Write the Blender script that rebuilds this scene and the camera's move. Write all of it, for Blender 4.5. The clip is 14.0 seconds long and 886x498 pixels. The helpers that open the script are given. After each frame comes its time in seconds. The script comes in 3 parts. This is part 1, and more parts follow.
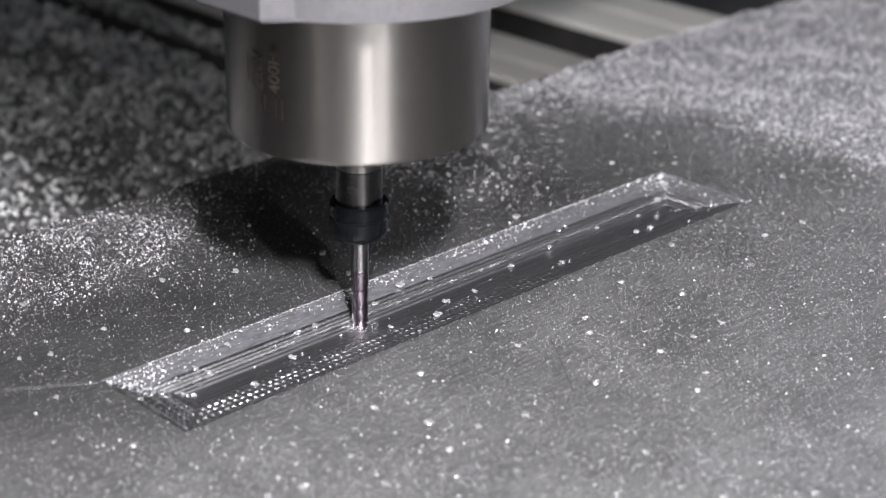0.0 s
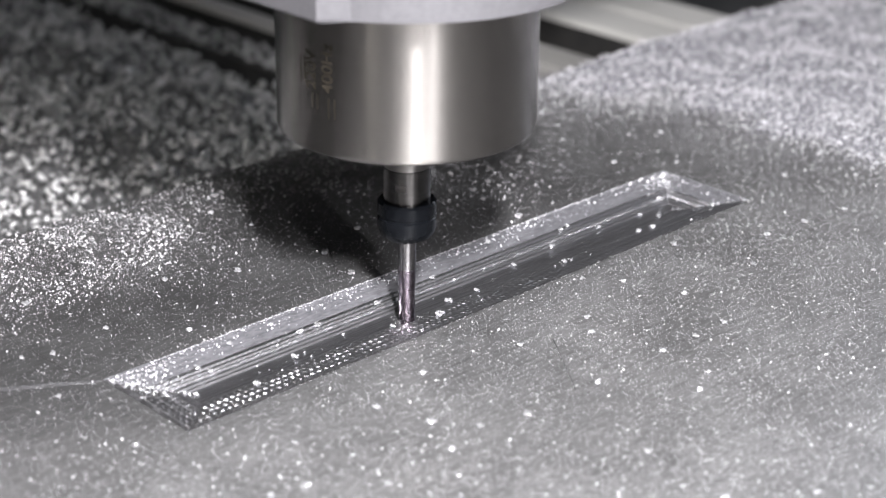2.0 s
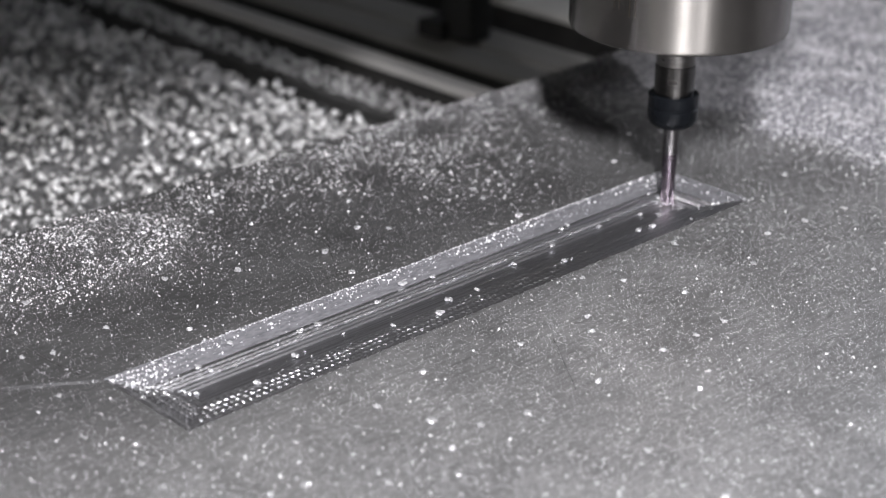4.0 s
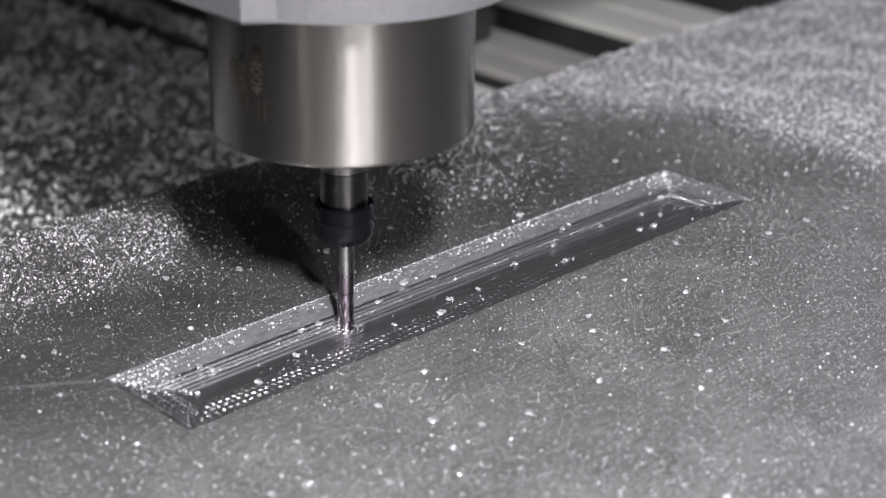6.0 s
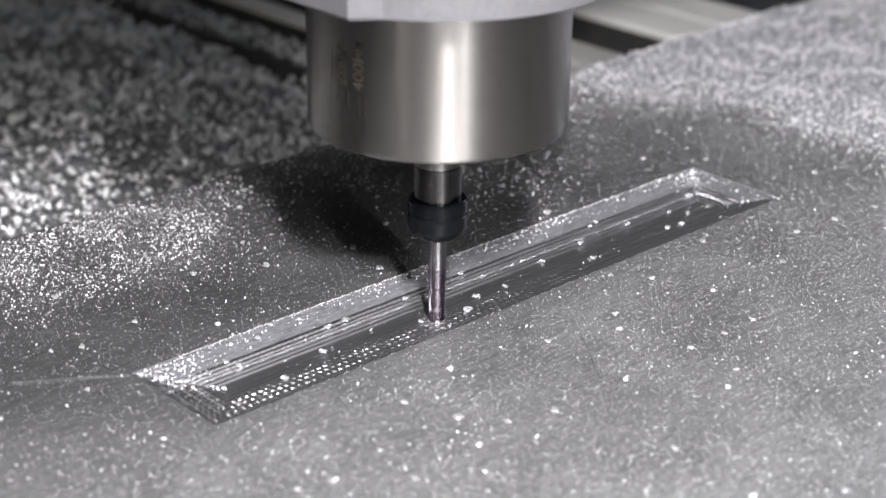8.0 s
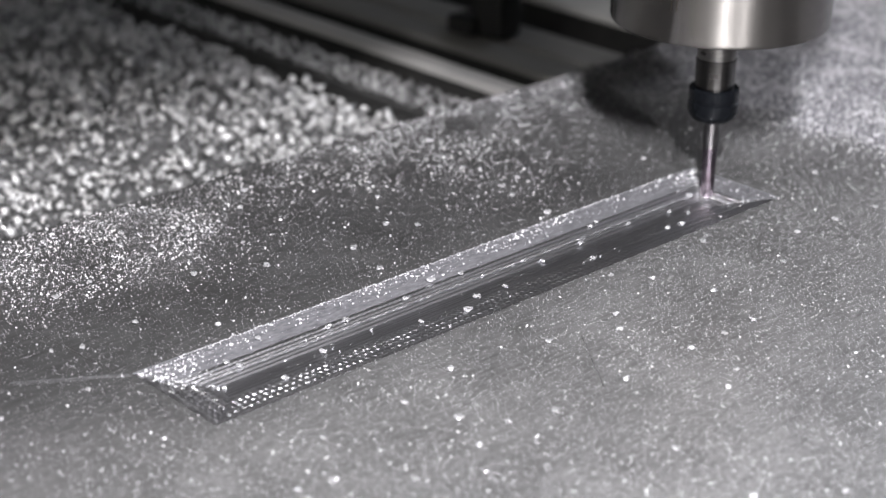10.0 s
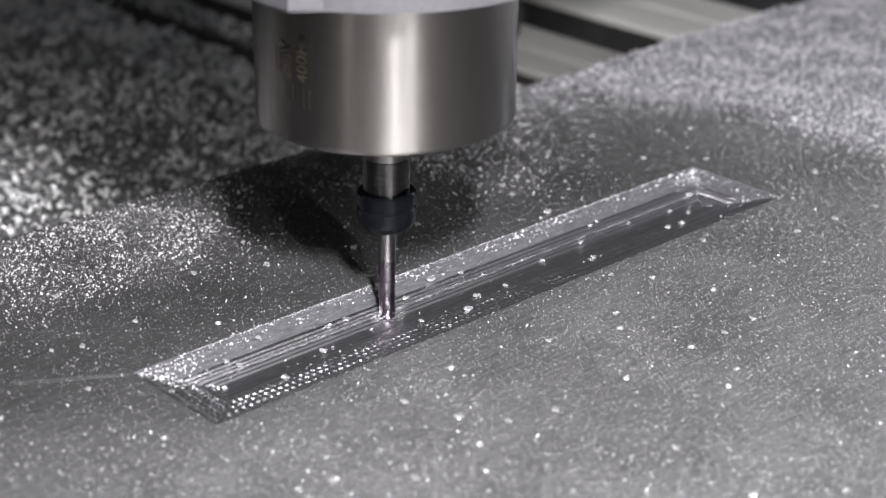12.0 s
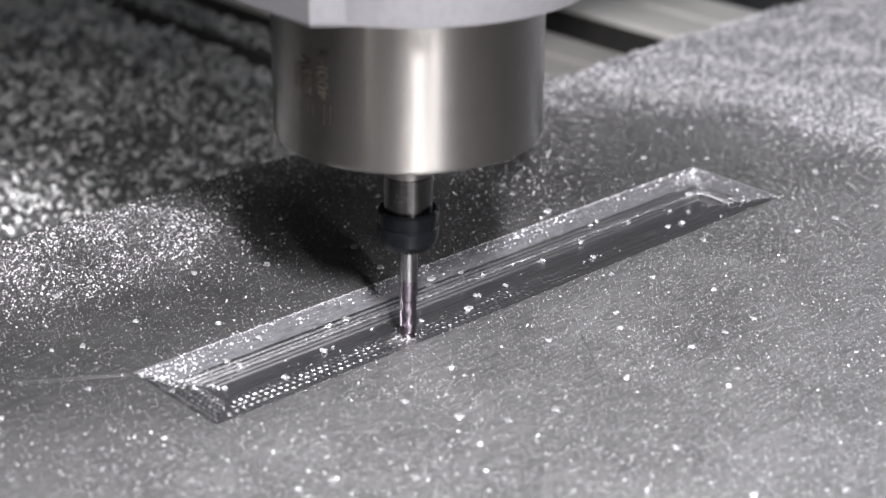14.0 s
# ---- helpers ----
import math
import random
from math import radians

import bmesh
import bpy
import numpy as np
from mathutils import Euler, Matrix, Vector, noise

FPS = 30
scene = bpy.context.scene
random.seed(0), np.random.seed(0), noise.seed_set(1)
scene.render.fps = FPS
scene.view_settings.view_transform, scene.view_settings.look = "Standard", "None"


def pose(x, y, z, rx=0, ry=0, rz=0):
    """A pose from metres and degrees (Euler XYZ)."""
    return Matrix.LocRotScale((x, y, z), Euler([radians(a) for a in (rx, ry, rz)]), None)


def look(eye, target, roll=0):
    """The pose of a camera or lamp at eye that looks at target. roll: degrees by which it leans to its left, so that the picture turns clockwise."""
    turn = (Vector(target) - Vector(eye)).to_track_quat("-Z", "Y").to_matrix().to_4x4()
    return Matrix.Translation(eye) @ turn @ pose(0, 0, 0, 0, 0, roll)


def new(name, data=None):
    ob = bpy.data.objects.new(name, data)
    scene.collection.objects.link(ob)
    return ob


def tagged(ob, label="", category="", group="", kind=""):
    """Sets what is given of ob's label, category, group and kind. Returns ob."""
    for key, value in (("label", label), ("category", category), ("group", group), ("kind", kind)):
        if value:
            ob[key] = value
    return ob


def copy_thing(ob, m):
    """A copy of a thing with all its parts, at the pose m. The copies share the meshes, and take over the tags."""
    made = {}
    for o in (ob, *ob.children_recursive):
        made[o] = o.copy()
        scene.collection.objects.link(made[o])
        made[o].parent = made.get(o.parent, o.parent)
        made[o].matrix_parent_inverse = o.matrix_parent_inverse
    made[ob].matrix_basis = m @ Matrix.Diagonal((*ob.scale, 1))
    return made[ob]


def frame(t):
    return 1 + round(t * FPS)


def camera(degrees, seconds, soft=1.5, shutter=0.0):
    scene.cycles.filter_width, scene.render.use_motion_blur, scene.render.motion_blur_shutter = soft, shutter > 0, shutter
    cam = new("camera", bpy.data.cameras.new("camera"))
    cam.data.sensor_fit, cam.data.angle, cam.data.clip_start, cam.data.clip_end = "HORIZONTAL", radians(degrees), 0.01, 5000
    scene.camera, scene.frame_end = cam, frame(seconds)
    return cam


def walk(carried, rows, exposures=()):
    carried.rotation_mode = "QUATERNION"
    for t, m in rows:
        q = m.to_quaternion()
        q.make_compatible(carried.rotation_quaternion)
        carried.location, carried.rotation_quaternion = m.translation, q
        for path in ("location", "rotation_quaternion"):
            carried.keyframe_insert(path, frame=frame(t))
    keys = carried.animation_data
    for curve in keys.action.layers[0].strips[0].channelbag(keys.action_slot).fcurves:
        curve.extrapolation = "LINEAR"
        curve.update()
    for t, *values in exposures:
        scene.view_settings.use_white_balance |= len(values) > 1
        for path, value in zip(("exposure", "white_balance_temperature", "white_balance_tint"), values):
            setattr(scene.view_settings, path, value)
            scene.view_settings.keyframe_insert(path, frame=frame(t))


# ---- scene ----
cam = camera(28.78, 14.0, soft=1.3)
cam.data.dof.use_dof = True
cam.data.dof.focus_distance = 0.565
cam.data.dof.aperture_fstop = 10.0

EYE = Vector((-0.2435, -0.3551, 0.2419))


def aim(yaw, pitch, roll):
    """The camera at its stand, turned to yaw, tipped down by pitch and leaning by roll."""
    y, p = radians(yaw), radians(pitch)
    ahead = Vector((math.cos(y) * math.cos(p), math.sin(y) * math.cos(p), -math.sin(p)))
    return look(EYE, EYE + ahead, roll)


walk(cam, [
    (0.0, aim(45.954, 23.506, 0.679)), (0.5, aim(45.965, 23.570, 0.672)), (1.0, aim(46.003, 23.586, 0.665)),
    (1.5, aim(46.032, 23.542, 0.632)), (3.0, aim(46.026, 23.546, 0.624)), (5.5, aim(46.070, 23.576, 0.616)),
    (6.0, aim(46.082, 23.573, 0.630)), (6.5, aim(46.066, 23.549, 0.680)), (6.9, aim(46.070, 23.552, 0.670)),
    (7.0, aim(46.989, 23.673, 0.648)), (7.5, aim(46.990, 23.734, 0.613)), (8.0, aim(47.055, 23.688, 0.545)),
    (10.5, aim(47.067, 23.690, 0.515)), (12.0, aim(47.071, 23.705, 0.520)), (14.0, aim(47.079, 23.709, 0.495)),
], exposures=[
    (0.0, 0.18), (0.5, 0.14), (1.0, 0.16), (1.5, 0.36), (2.0, 0.70), (2.5, 0.64), (3.0, 0.31), (3.4, 0.28), (5.3, 0.30), (5.5, 0.26), (6.0, 0.14), (6.5, 0.46),
    (7.0, 0.48), (7.5, 0.53), (8.0, 0.56), (8.4, 0.53), (10.3, 0.38), (11.0, 0.31), (11.5, 0.30), (12.0, 0.22), (12.5, 0.40), (13.0, 0.44), (13.5, 0.48), (14.0, 0.52),
])

# ---- light ----
world = bpy.data.worlds.new("workshop_air")
scene.world = world
world.use_nodes = True
world.node_tree.nodes["Background"].inputs[0].default_value = (0.80, 0.82, 0.90, 1)
world.node_tree.nodes["Background"].inputs[1].default_value = 0.007


def lamp(name, place, target, width, height, watts, colour):
    data = bpy.data.lights.new(name, "AREA")
    data.shape, data.size, data.size_y = "RECTANGLE", width, height
    data.energy, data.color = watts, colour
    ob = new(name, data)
    ob.matrix_world = look(place, target)
    return ob


# a small panel held near the lens, a farther pair of lamps, and two added fills: one behind the gantry, one beyond the
# far end of the plate
lamp("camera_light", (-0.160, -0.362, 0.432), (0.14, 0.03, 0.0), 0.032, 0.075, 9.6, (1.0, 0.98, 1.0))
lamp("work_light", (-0.26, -0.98, 0.68), (0.15, 0.10, 0.0), 0.025, 0.36, 11.5, (1.0, 0.98, 1.0))
lamp("side_work_light", (-0.95, -0.30, 0.46), (0.10, 0.05, 0.0), 0.02, 0.30, 0.8, (1.0, 0.96, 0.90))
# fill added to brighten the swarf heap, no lamp known there
lamp("heap_fill", (-0.02, 0.238, 0.20), (0.06, 0.30, -0.04), 0.12, 0.04, 0.38, (1.0, 0.98, 0.95))
# assumed bluish source, set to give the plate's far end a sheen
lamp("far_end_fill", (1.42, 0.25, 0.62), (0.30, -0.05, 0.0), 0.5, 0.4, 2.2, (0.84, 0.89, 1.0))


# ---- materials ----
def material(name):
    m = bpy.data.materials.new(name)
    m.use_nodes = True
    return m, m.node_tree.nodes, m.node_tree.links, m.node_tree.nodes["Principled BSDF"]


def noise_node(nodes, links, scale, detail=4.0, stretch=None, rough=0.6):
    co = nodes.new("ShaderNodeTexCoord")
    n = nodes.new("ShaderNodeTexNoise")
    n.inputs["Scale"].default_value, n.inputs["Detail"].default_value = scale, detail
    n.inputs["Roughness"].default_value = rough
    if stretch:
        mp = nodes.new("ShaderNodeMapping")
        mp.inputs["Scale"].default_value = stretch
        links.new(co.outputs["Object"], mp.inputs[0])
        links.new(mp.outputs[0], n.inputs["Vector"])
    else:
        links.new(co.outputs["Object"], n.inputs["Vector"])
    return n.outputs["Fac"]


def spread(nodes, links, fac, low, high, a=0.3, b=0.7):
    r = nodes.new("ShaderNodeMapRange")
    r.inputs["From Min"].default_value, r.inputs["From Max"].default_value = a, b
    r.inputs["To Min"].default_value, r.inputs["To Max"].default_value = low, high
    links.new(fac, r.inputs["Value"])
    return r.outputs["Result"]


def tone(nodes, links, fac, dark, light, a=0.3, b=0.7):
    r = nodes.new("ShaderNodeValToRGB")
    r.color_ramp.elements[0].position, r.color_ramp.elements[1].position = a, b
    r.color_ramp.elements[0].color, r.color_ramp.elements[1].color = (*dark, 1), (*light, 1)
    links.new(fac, r.inputs[0])
    return r.outputs[0]


def relief(nodes, links, fac, shader, strength, depth):
    b = nodes.new("ShaderNodeBump")
    b.inputs["Strength"].default_value, b.inputs["Distance"].default_value = strength, depth
    links.new(fac, b.inputs["Height"])
    links.new(b.outputs[0], shader.inputs["Normal"])
    return b


def metal(name, dark, light, rough=(0.3, 0.45), scale=200.0, stretch=None, bump=0.0, depth=0.0002, metallic=1.0, turned=0.0):
    m, n, l, s = material(name)
    fac = noise_node(n, l, scale, 5, stretch)
    l.new(tone(n, l, fac, dark, light), s.inputs["Base Color"])
    wear = noise_node(n, l, scale * 0.13, 3)
    l.new(spread(n, l, wear, *rough), s.inputs["Roughness"])
    s.inputs["Metallic"].default_value = metallic
    if turned:
        s.inputs["Anisotropic"].default_value, s.inputs["Anisotropic Rotation"].default_value = turned, 0.25
        tangent = n.new("ShaderNodeTangent")
        tangent.direction_type, tangent.axis = "RADIAL", "Z"
        l.new(tangent.outputs[0], s.inputs["Tangent"])
    if bump:
        relief(n, l, fac, s, bump, depth)
    return m


def plate_metal():
    """Rolled aluminium sheet: fine grain along x, scuffs, smears of dust."""
    m, n, l, s = material("rolled_aluminium")
    grain = noise_node(n, l, 900, 4, (0.12, 1.0, 1.0))
    smear = noise_node(n, l, 22, 5)
    base = tone(n, l, grain, (0.15, 0.15, 0.152), (0.29, 0.29, 0.292))
    # painted light: front and far end lifted, with their dust; the back darkened
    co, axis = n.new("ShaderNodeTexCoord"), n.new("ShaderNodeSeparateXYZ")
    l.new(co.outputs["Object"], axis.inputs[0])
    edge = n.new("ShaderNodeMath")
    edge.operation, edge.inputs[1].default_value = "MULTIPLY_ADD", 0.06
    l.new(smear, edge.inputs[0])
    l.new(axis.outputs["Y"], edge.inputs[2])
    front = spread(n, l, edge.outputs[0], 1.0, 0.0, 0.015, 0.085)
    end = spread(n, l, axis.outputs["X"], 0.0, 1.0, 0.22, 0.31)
    painted_light = n.new("ShaderNodeMath")
    painted_light.operation = "MAXIMUM"
    l.new(front, painted_light.inputs[0])
    l.new(end, painted_light.inputs[1])
    painted_light = spread(n, l, painted_light.outputs[0], 0.60, 1.10, 0.0, 1.0)
    dusty = tone(n, l, smear, (0.70, 0.70, 0.70), (1.0, 1.0, 1.0), 0.35, 0.65)
    mix = n.new("ShaderNodeMix")
    mix.data_type, mix.blend_type = "RGBA", "MULTIPLY"
    mix.inputs["Factor"].default_value = 1
    l.new(base, mix.inputs["A"])
    l.new(dusty, mix.inputs["B"])
    light_mix = n.new("ShaderNodeMix")
    light_mix.data_type, light_mix.blend_type = "RGBA", "MULTIPLY"
    light_mix.inputs["Factor"].default_value = 1
    l.new(mix.outputs["Result"], light_mix.inputs["A"])
    l.new(painted_light, light_mix.inputs["B"])
    l.new(light_mix.outputs["Result"], s.inputs["Base Color"])
    l.new(spread(n, l, smear, 0.36, 0.46), s.inputs["Roughness"])
    s.inputs["Metallic"].default_value = 0.70
    relief(n, l, grain, s, 0.25, 0.00008)
    return m


def cut_metal():
    """Freshly milled aluminium: bright and dull streaks along the passes."""
    m, n, l, s = material("fresh_cut_aluminium")
    streak = noise_node(n, l, 1500, 3, (0.006, 1.0, 1.0))
    fine = noise_node(n, l, 2600, 3, (0.15, 1.0, 1.0))
    l.new(tone(n, l, streak, (0.34, 0.34, 0.355), (0.74, 0.74, 0.77), 0.35, 0.65), s.inputs["Base Color"])
    l.new(spread(n, l, streak, 0.44, 0.27), s.inputs["Roughness"])
    s.inputs["Metallic"].default_value = 1.0
    both = n.new("ShaderNodeMath")
    l.new(streak, both.inputs[0])
    l.new(fine, both.inputs[1])
    relief(n, l, both.outputs[0], s, 0.45, 0.00016)
    return m


PLATE = plate_metal()
CUT = cut_metal()
CHIP = metal("aluminium_swarf", (0.68, 0.68, 0.71), (0.90, 0.90, 0.93), (0.25, 0.40), 900, None, 0.0, 0.0, 0.38)
FLAKE = metal("crumpled_swarf", (0.28, 0.28, 0.29), (0.52, 0.52, 0.54), (0.3, 0.45), 1200, None, 0.4, 0.0003, 0.45)
# same swarf toned down: the dimmer light at the back is in its colour
DIM_CHIP = metal("dim_swarf", (0.44, 0.44, 0.445), (0.70, 0.70, 0.71), (0.34, 0.5), 500, None, 0.0, 0.0, 0.45)
# mound colours with the shade of the gaps between chips painted in
PALE_GAP_SHADE = metal("pale_swarf_gap_shade", (0.08, 0.08, 0.09), (0.34, 0.34, 0.365), (0.4, 0.6), 900, None, 0.5, 0.001, 0.5)
GAP_SHADE = metal("swarf_gap_shade", (0.03, 0.03, 0.031), (0.20, 0.20, 0.205), (0.4, 0.6), 300, None, 0.5, 0.001, 0.5)
STEEL = metal("turned_steel", (0.225, 0.214, 0.202), (0.25, 0.238, 0.225), (0.20, 0.23), 1500, (0.02, 0.02, 1.0), 0.004, 0.00004, 1.0, 1.0)
SHAFT = metal("ground_steel", (0.055, 0.053, 0.052), (0.09, 0.087, 0.085), (0.22, 0.28), 900, (0.2, 0.2, 1.0), 0.05, 0.0001, 1.0, 0.9)
BRIGHT_SHAFT = metal("turned_shaft_steel", (0.16, 0.155, 0.15), (0.24, 0.232, 0.225), (0.26, 0.32), 900, (0.2, 0.2, 1.0), 0.05, 0.0001, 1.0, 0.9)
NUT = metal("black_oxide_steel", (0.003, 0.0034, 0.0045), (0.006, 0.007, 0.0085), (0.18, 0.24), 500, None, 0.08, 0.0001, 0.2)
COATED = metal("coated_carbide", (0.09, 0.075, 0.09), (0.16, 0.14, 0.16), (0.2, 0.3), 900, None, 0, 0, 1.0, 0.8)
TIP = metal("worn_coated_carbide", (0.12, 0.098, 0.117), (0.20, 0.175, 0.197), (0.16, 0.24), 900, None, 0, 0, 1.0, 0.8)
CARBIDE = metal("bright_carbide", (0.13, 0.126, 0.128), (0.20, 0.194, 0.197), (0.16, 0.24), 900, None, 0, 0, 1.0, 0.8)
CAST = metal("painted_clamp", (0.090, 0.088, 0.095), (0.112, 0.110, 0.118), (0.42, 0.52), 600, None, 0.06, 0.0002, 0.25)
PALE_BEAM = metal("pale_aluminium", (0.58, 0.57, 0.55), (0.70, 0.69, 0.66), (0.35, 0.5), 120, (1.0, 0.06, 1.0), 0.1, 0.0003, 0.4)
BEAM = metal("anodised_aluminium", (0.30, 0.295, 0.28), (0.40, 0.39, 0.375), (0.35, 0.5), 120, (1.0, 0.06, 1.0), 0.1, 0.0003, 0.4)
RAIL = metal("rail_steel", (0.70, 0.685, 0.67), (0.80, 0.785, 0.77), (0.25, 0.4), 160, (1.0, 0.06, 1.0), 0.05, 0.0003, 0.5)
BLACK = metal("flat_black", (0.012, 0.012, 0.012), (0.022, 0.021, 0.02), (0.45, 0.65), 60, None, 0.1, 0.001, 0.0)
INK = metal("engraving_ink", (0.008, 0.007, 0.005), (0.025, 0.021, 0.016), (0.9, 1.0), 300, None, 0, 0, 0.0)
NUT.node_tree.nodes["Principled BSDF"].inputs["Specular IOR Level"].default_value = 0.08
INK.node_tree.nodes["Principled BSDF"].inputs["Specular IOR Level"].default_value = 0.05
WALL = metal("workshop_wall", (0.10, 0.10, 0.10), (0.13, 0.13, 0.125), (0.8, 0.95), 3, None, 0.1, 0.01, 0.0)
# near-black, so that the gaps between the rails read as shade
BED = metal("bed_gap_dark", (0.012, 0.012, 0.012), (0.035, 0.035, 0.035), (0.8, 0.95), 60, None, 0.3, 0.002, 0.0)
RIM = metal("burred_aluminium", (0.09, 0.09, 0.099), (0.22, 0.22, 0.236), (0.35, 0.5), 900, (0.3, 1.0, 1.0), 0.5, 0.0003, 0.45)


# ---- building blocks ----
def mesh_of(bm, name, mat, smooth=False):
    me = bpy.data.meshes.new(name)
    bmesh.ops.recalc_face_normals(bm, faces=bm.faces)
    bm.to_mesh(me)
    bm.free()
    me.materials.append(mat)
    if smooth:
        for p in me.polygons:
            p.use_smooth = True
    return me


def part(name, bm, mat, parent=None, label="", smooth=False):
    ob = new(name, mesh_of(bm, name, mat, smooth))
    if parent:
        ob.parent = parent
    return tagged(ob, label)


def block(x0, x1, y0, y1, z0, z1, bevel=0.0, bm=None):
    bm = bm or bmesh.new()
    made = bmesh.ops.create_cube(bm, size=1)
    for v in made["verts"]:
        v.co = Vector(((x0 + x1) / 2 + v.co.x * (x1 - x0), (y0 + y1) / 2 + v.co.y * (y1 - y0), (z0 + z1) / 2 + v.co.z * (z1 - z0)))
    if bevel:
        edges = list({e for v in made["verts"] for e in v.link_edges})
        bmesh.ops.bevel(bm, geom=edges, offset=bevel, segments=2, affect="EDGES", profile=0.6)
    return bm


def lathe(profile, sides=96, bm=None):
    """A turned body: profile is (radius, z) from the bottom up; radius 0 closes it."""
    bm = bm or bmesh.new()
    rings = []
    for r, z in profile:
        if r == 0:
            rings.append([bm.verts.new((0, 0, z))])
        else:
            rings.append([bm.verts.new((r * math.cos(2 * math.pi * i / sides), r * math.sin(2 * math.pi * i / sides), z)) for i in range(sides)])
    for a, b in zip(rings, rings[1:]):
        for i in range(sides):
            j = (i + 1) % sides
            if len(a) == 1:
                bm.faces.new((a[0], b[j], b[i]))
            elif len(b) == 1:
                bm.faces.new((a[i], a[j], b[0]))
            else:
                bm.faces.new((a[i], a[j], b[j], b[i]))
    return bm


def soften(ob, degrees=35):
    """Smooth shading with sharp edges kept."""
    ob.data.polygons.foreach_set("use_smooth", [True] * len(ob.data.polygons))
    ob.data.set_sharp_from_angle(angle=radians(degrees))
    return ob


def prism(outline, z0, z1):
    bm = bmesh.new()
    low = [bm.verts.new((x, y, z0)) for x, y in outline]
    high = [bm.verts.new((x, y, z1)) for x, y in outline]
    bm.faces.new(low[::-1])
    bm.faces.new(high)
    for i in range(len(outline)):
        j = (i + 1) % len(outline)
        bm.faces.new((low[i], low[j], high[j], high[i]))
    return bm


# ---- the room ----
def room():
    floor = part("floor", block(-2.6, 3.2, -2.6, 3.2, -0.98, -0.90), WALL)
    tagged(floor, "dark workshop floor", "floor", kind="structure")
    top = part("ceiling", block(-2.6, 3.2, -2.6, 3.2, 1.85, 1.95), WALL)
    tagged(top, "grey workshop ceiling", "ceiling", kind="structure")
    for name, b in (("wall_north", (-2.7, 3.3, 3.2, 3.3)), ("wall_south", (-2.7, 3.3, -2.7, -2.6)),
                    ("wall_east", (3.2, 3.3, -2.6, 3.2)), ("wall_west", (-2.7, -2.6, -2.6, 3.2))):
        tagged(part(name, block(*b, -0.98, 1.95), WALL), "plain dim workshop wall", "wall", kind="structure")


room()

# ---- the plate and its pocket ----
LONG, WIDE, DEEP = 0.2596, 0.0423, 0.0045
REAR = 0.1565


EDGES = (0.0, 0.0024, 0.0046, 0.0070, 0.0088, 0.0108, 0.0124, 0.0138, 0.0156, 0.0172, 0.0182)
TILTS = (0.00003, 0.00008, -0.00004, 0.00012, -0.00008, 0.00004, 0.00014, -0.00006, 0.00007, 0.0)
SLOPE = DEEP / 0.0182


def pocket_rings(smooth=False):
    """Terraces from the rim down to the flat bottom: inset and depth of each ring; smooth: a plain chamfer above the terraces."""
    rows = [(0.0, 0.0), (0.0002, -0.0002)]
    for a, b, tilt in zip(EDGES, EDGES[1:], TILTS):
        low, next_low = -SLOPE * a - 0.0002, -SLOPE * b - 0.0002
        if b > 0.0181:
            rows.append((b, -DEEP))
        elif smooth and b < 0.0089:
            rows += [(b - d, -SLOPE * (b - d) - 0.0002) for d in (0.00075, 0.00035, 0.0)]
        else:
            rows += [(b - 0.00075, low + tilt), (b - 0.00035, low + tilt + 0.00005), (b, next_low)]
    return rows


def pocket_depth(x, y):
    inset = min(x, LONG - x, y, WIDE - y)
    if inset <= 0:
        return 0.0
    rows = pocket_rings()
    return float(np.interp(inset, [r[0] for r in rows], [r[1] for r in rows]))


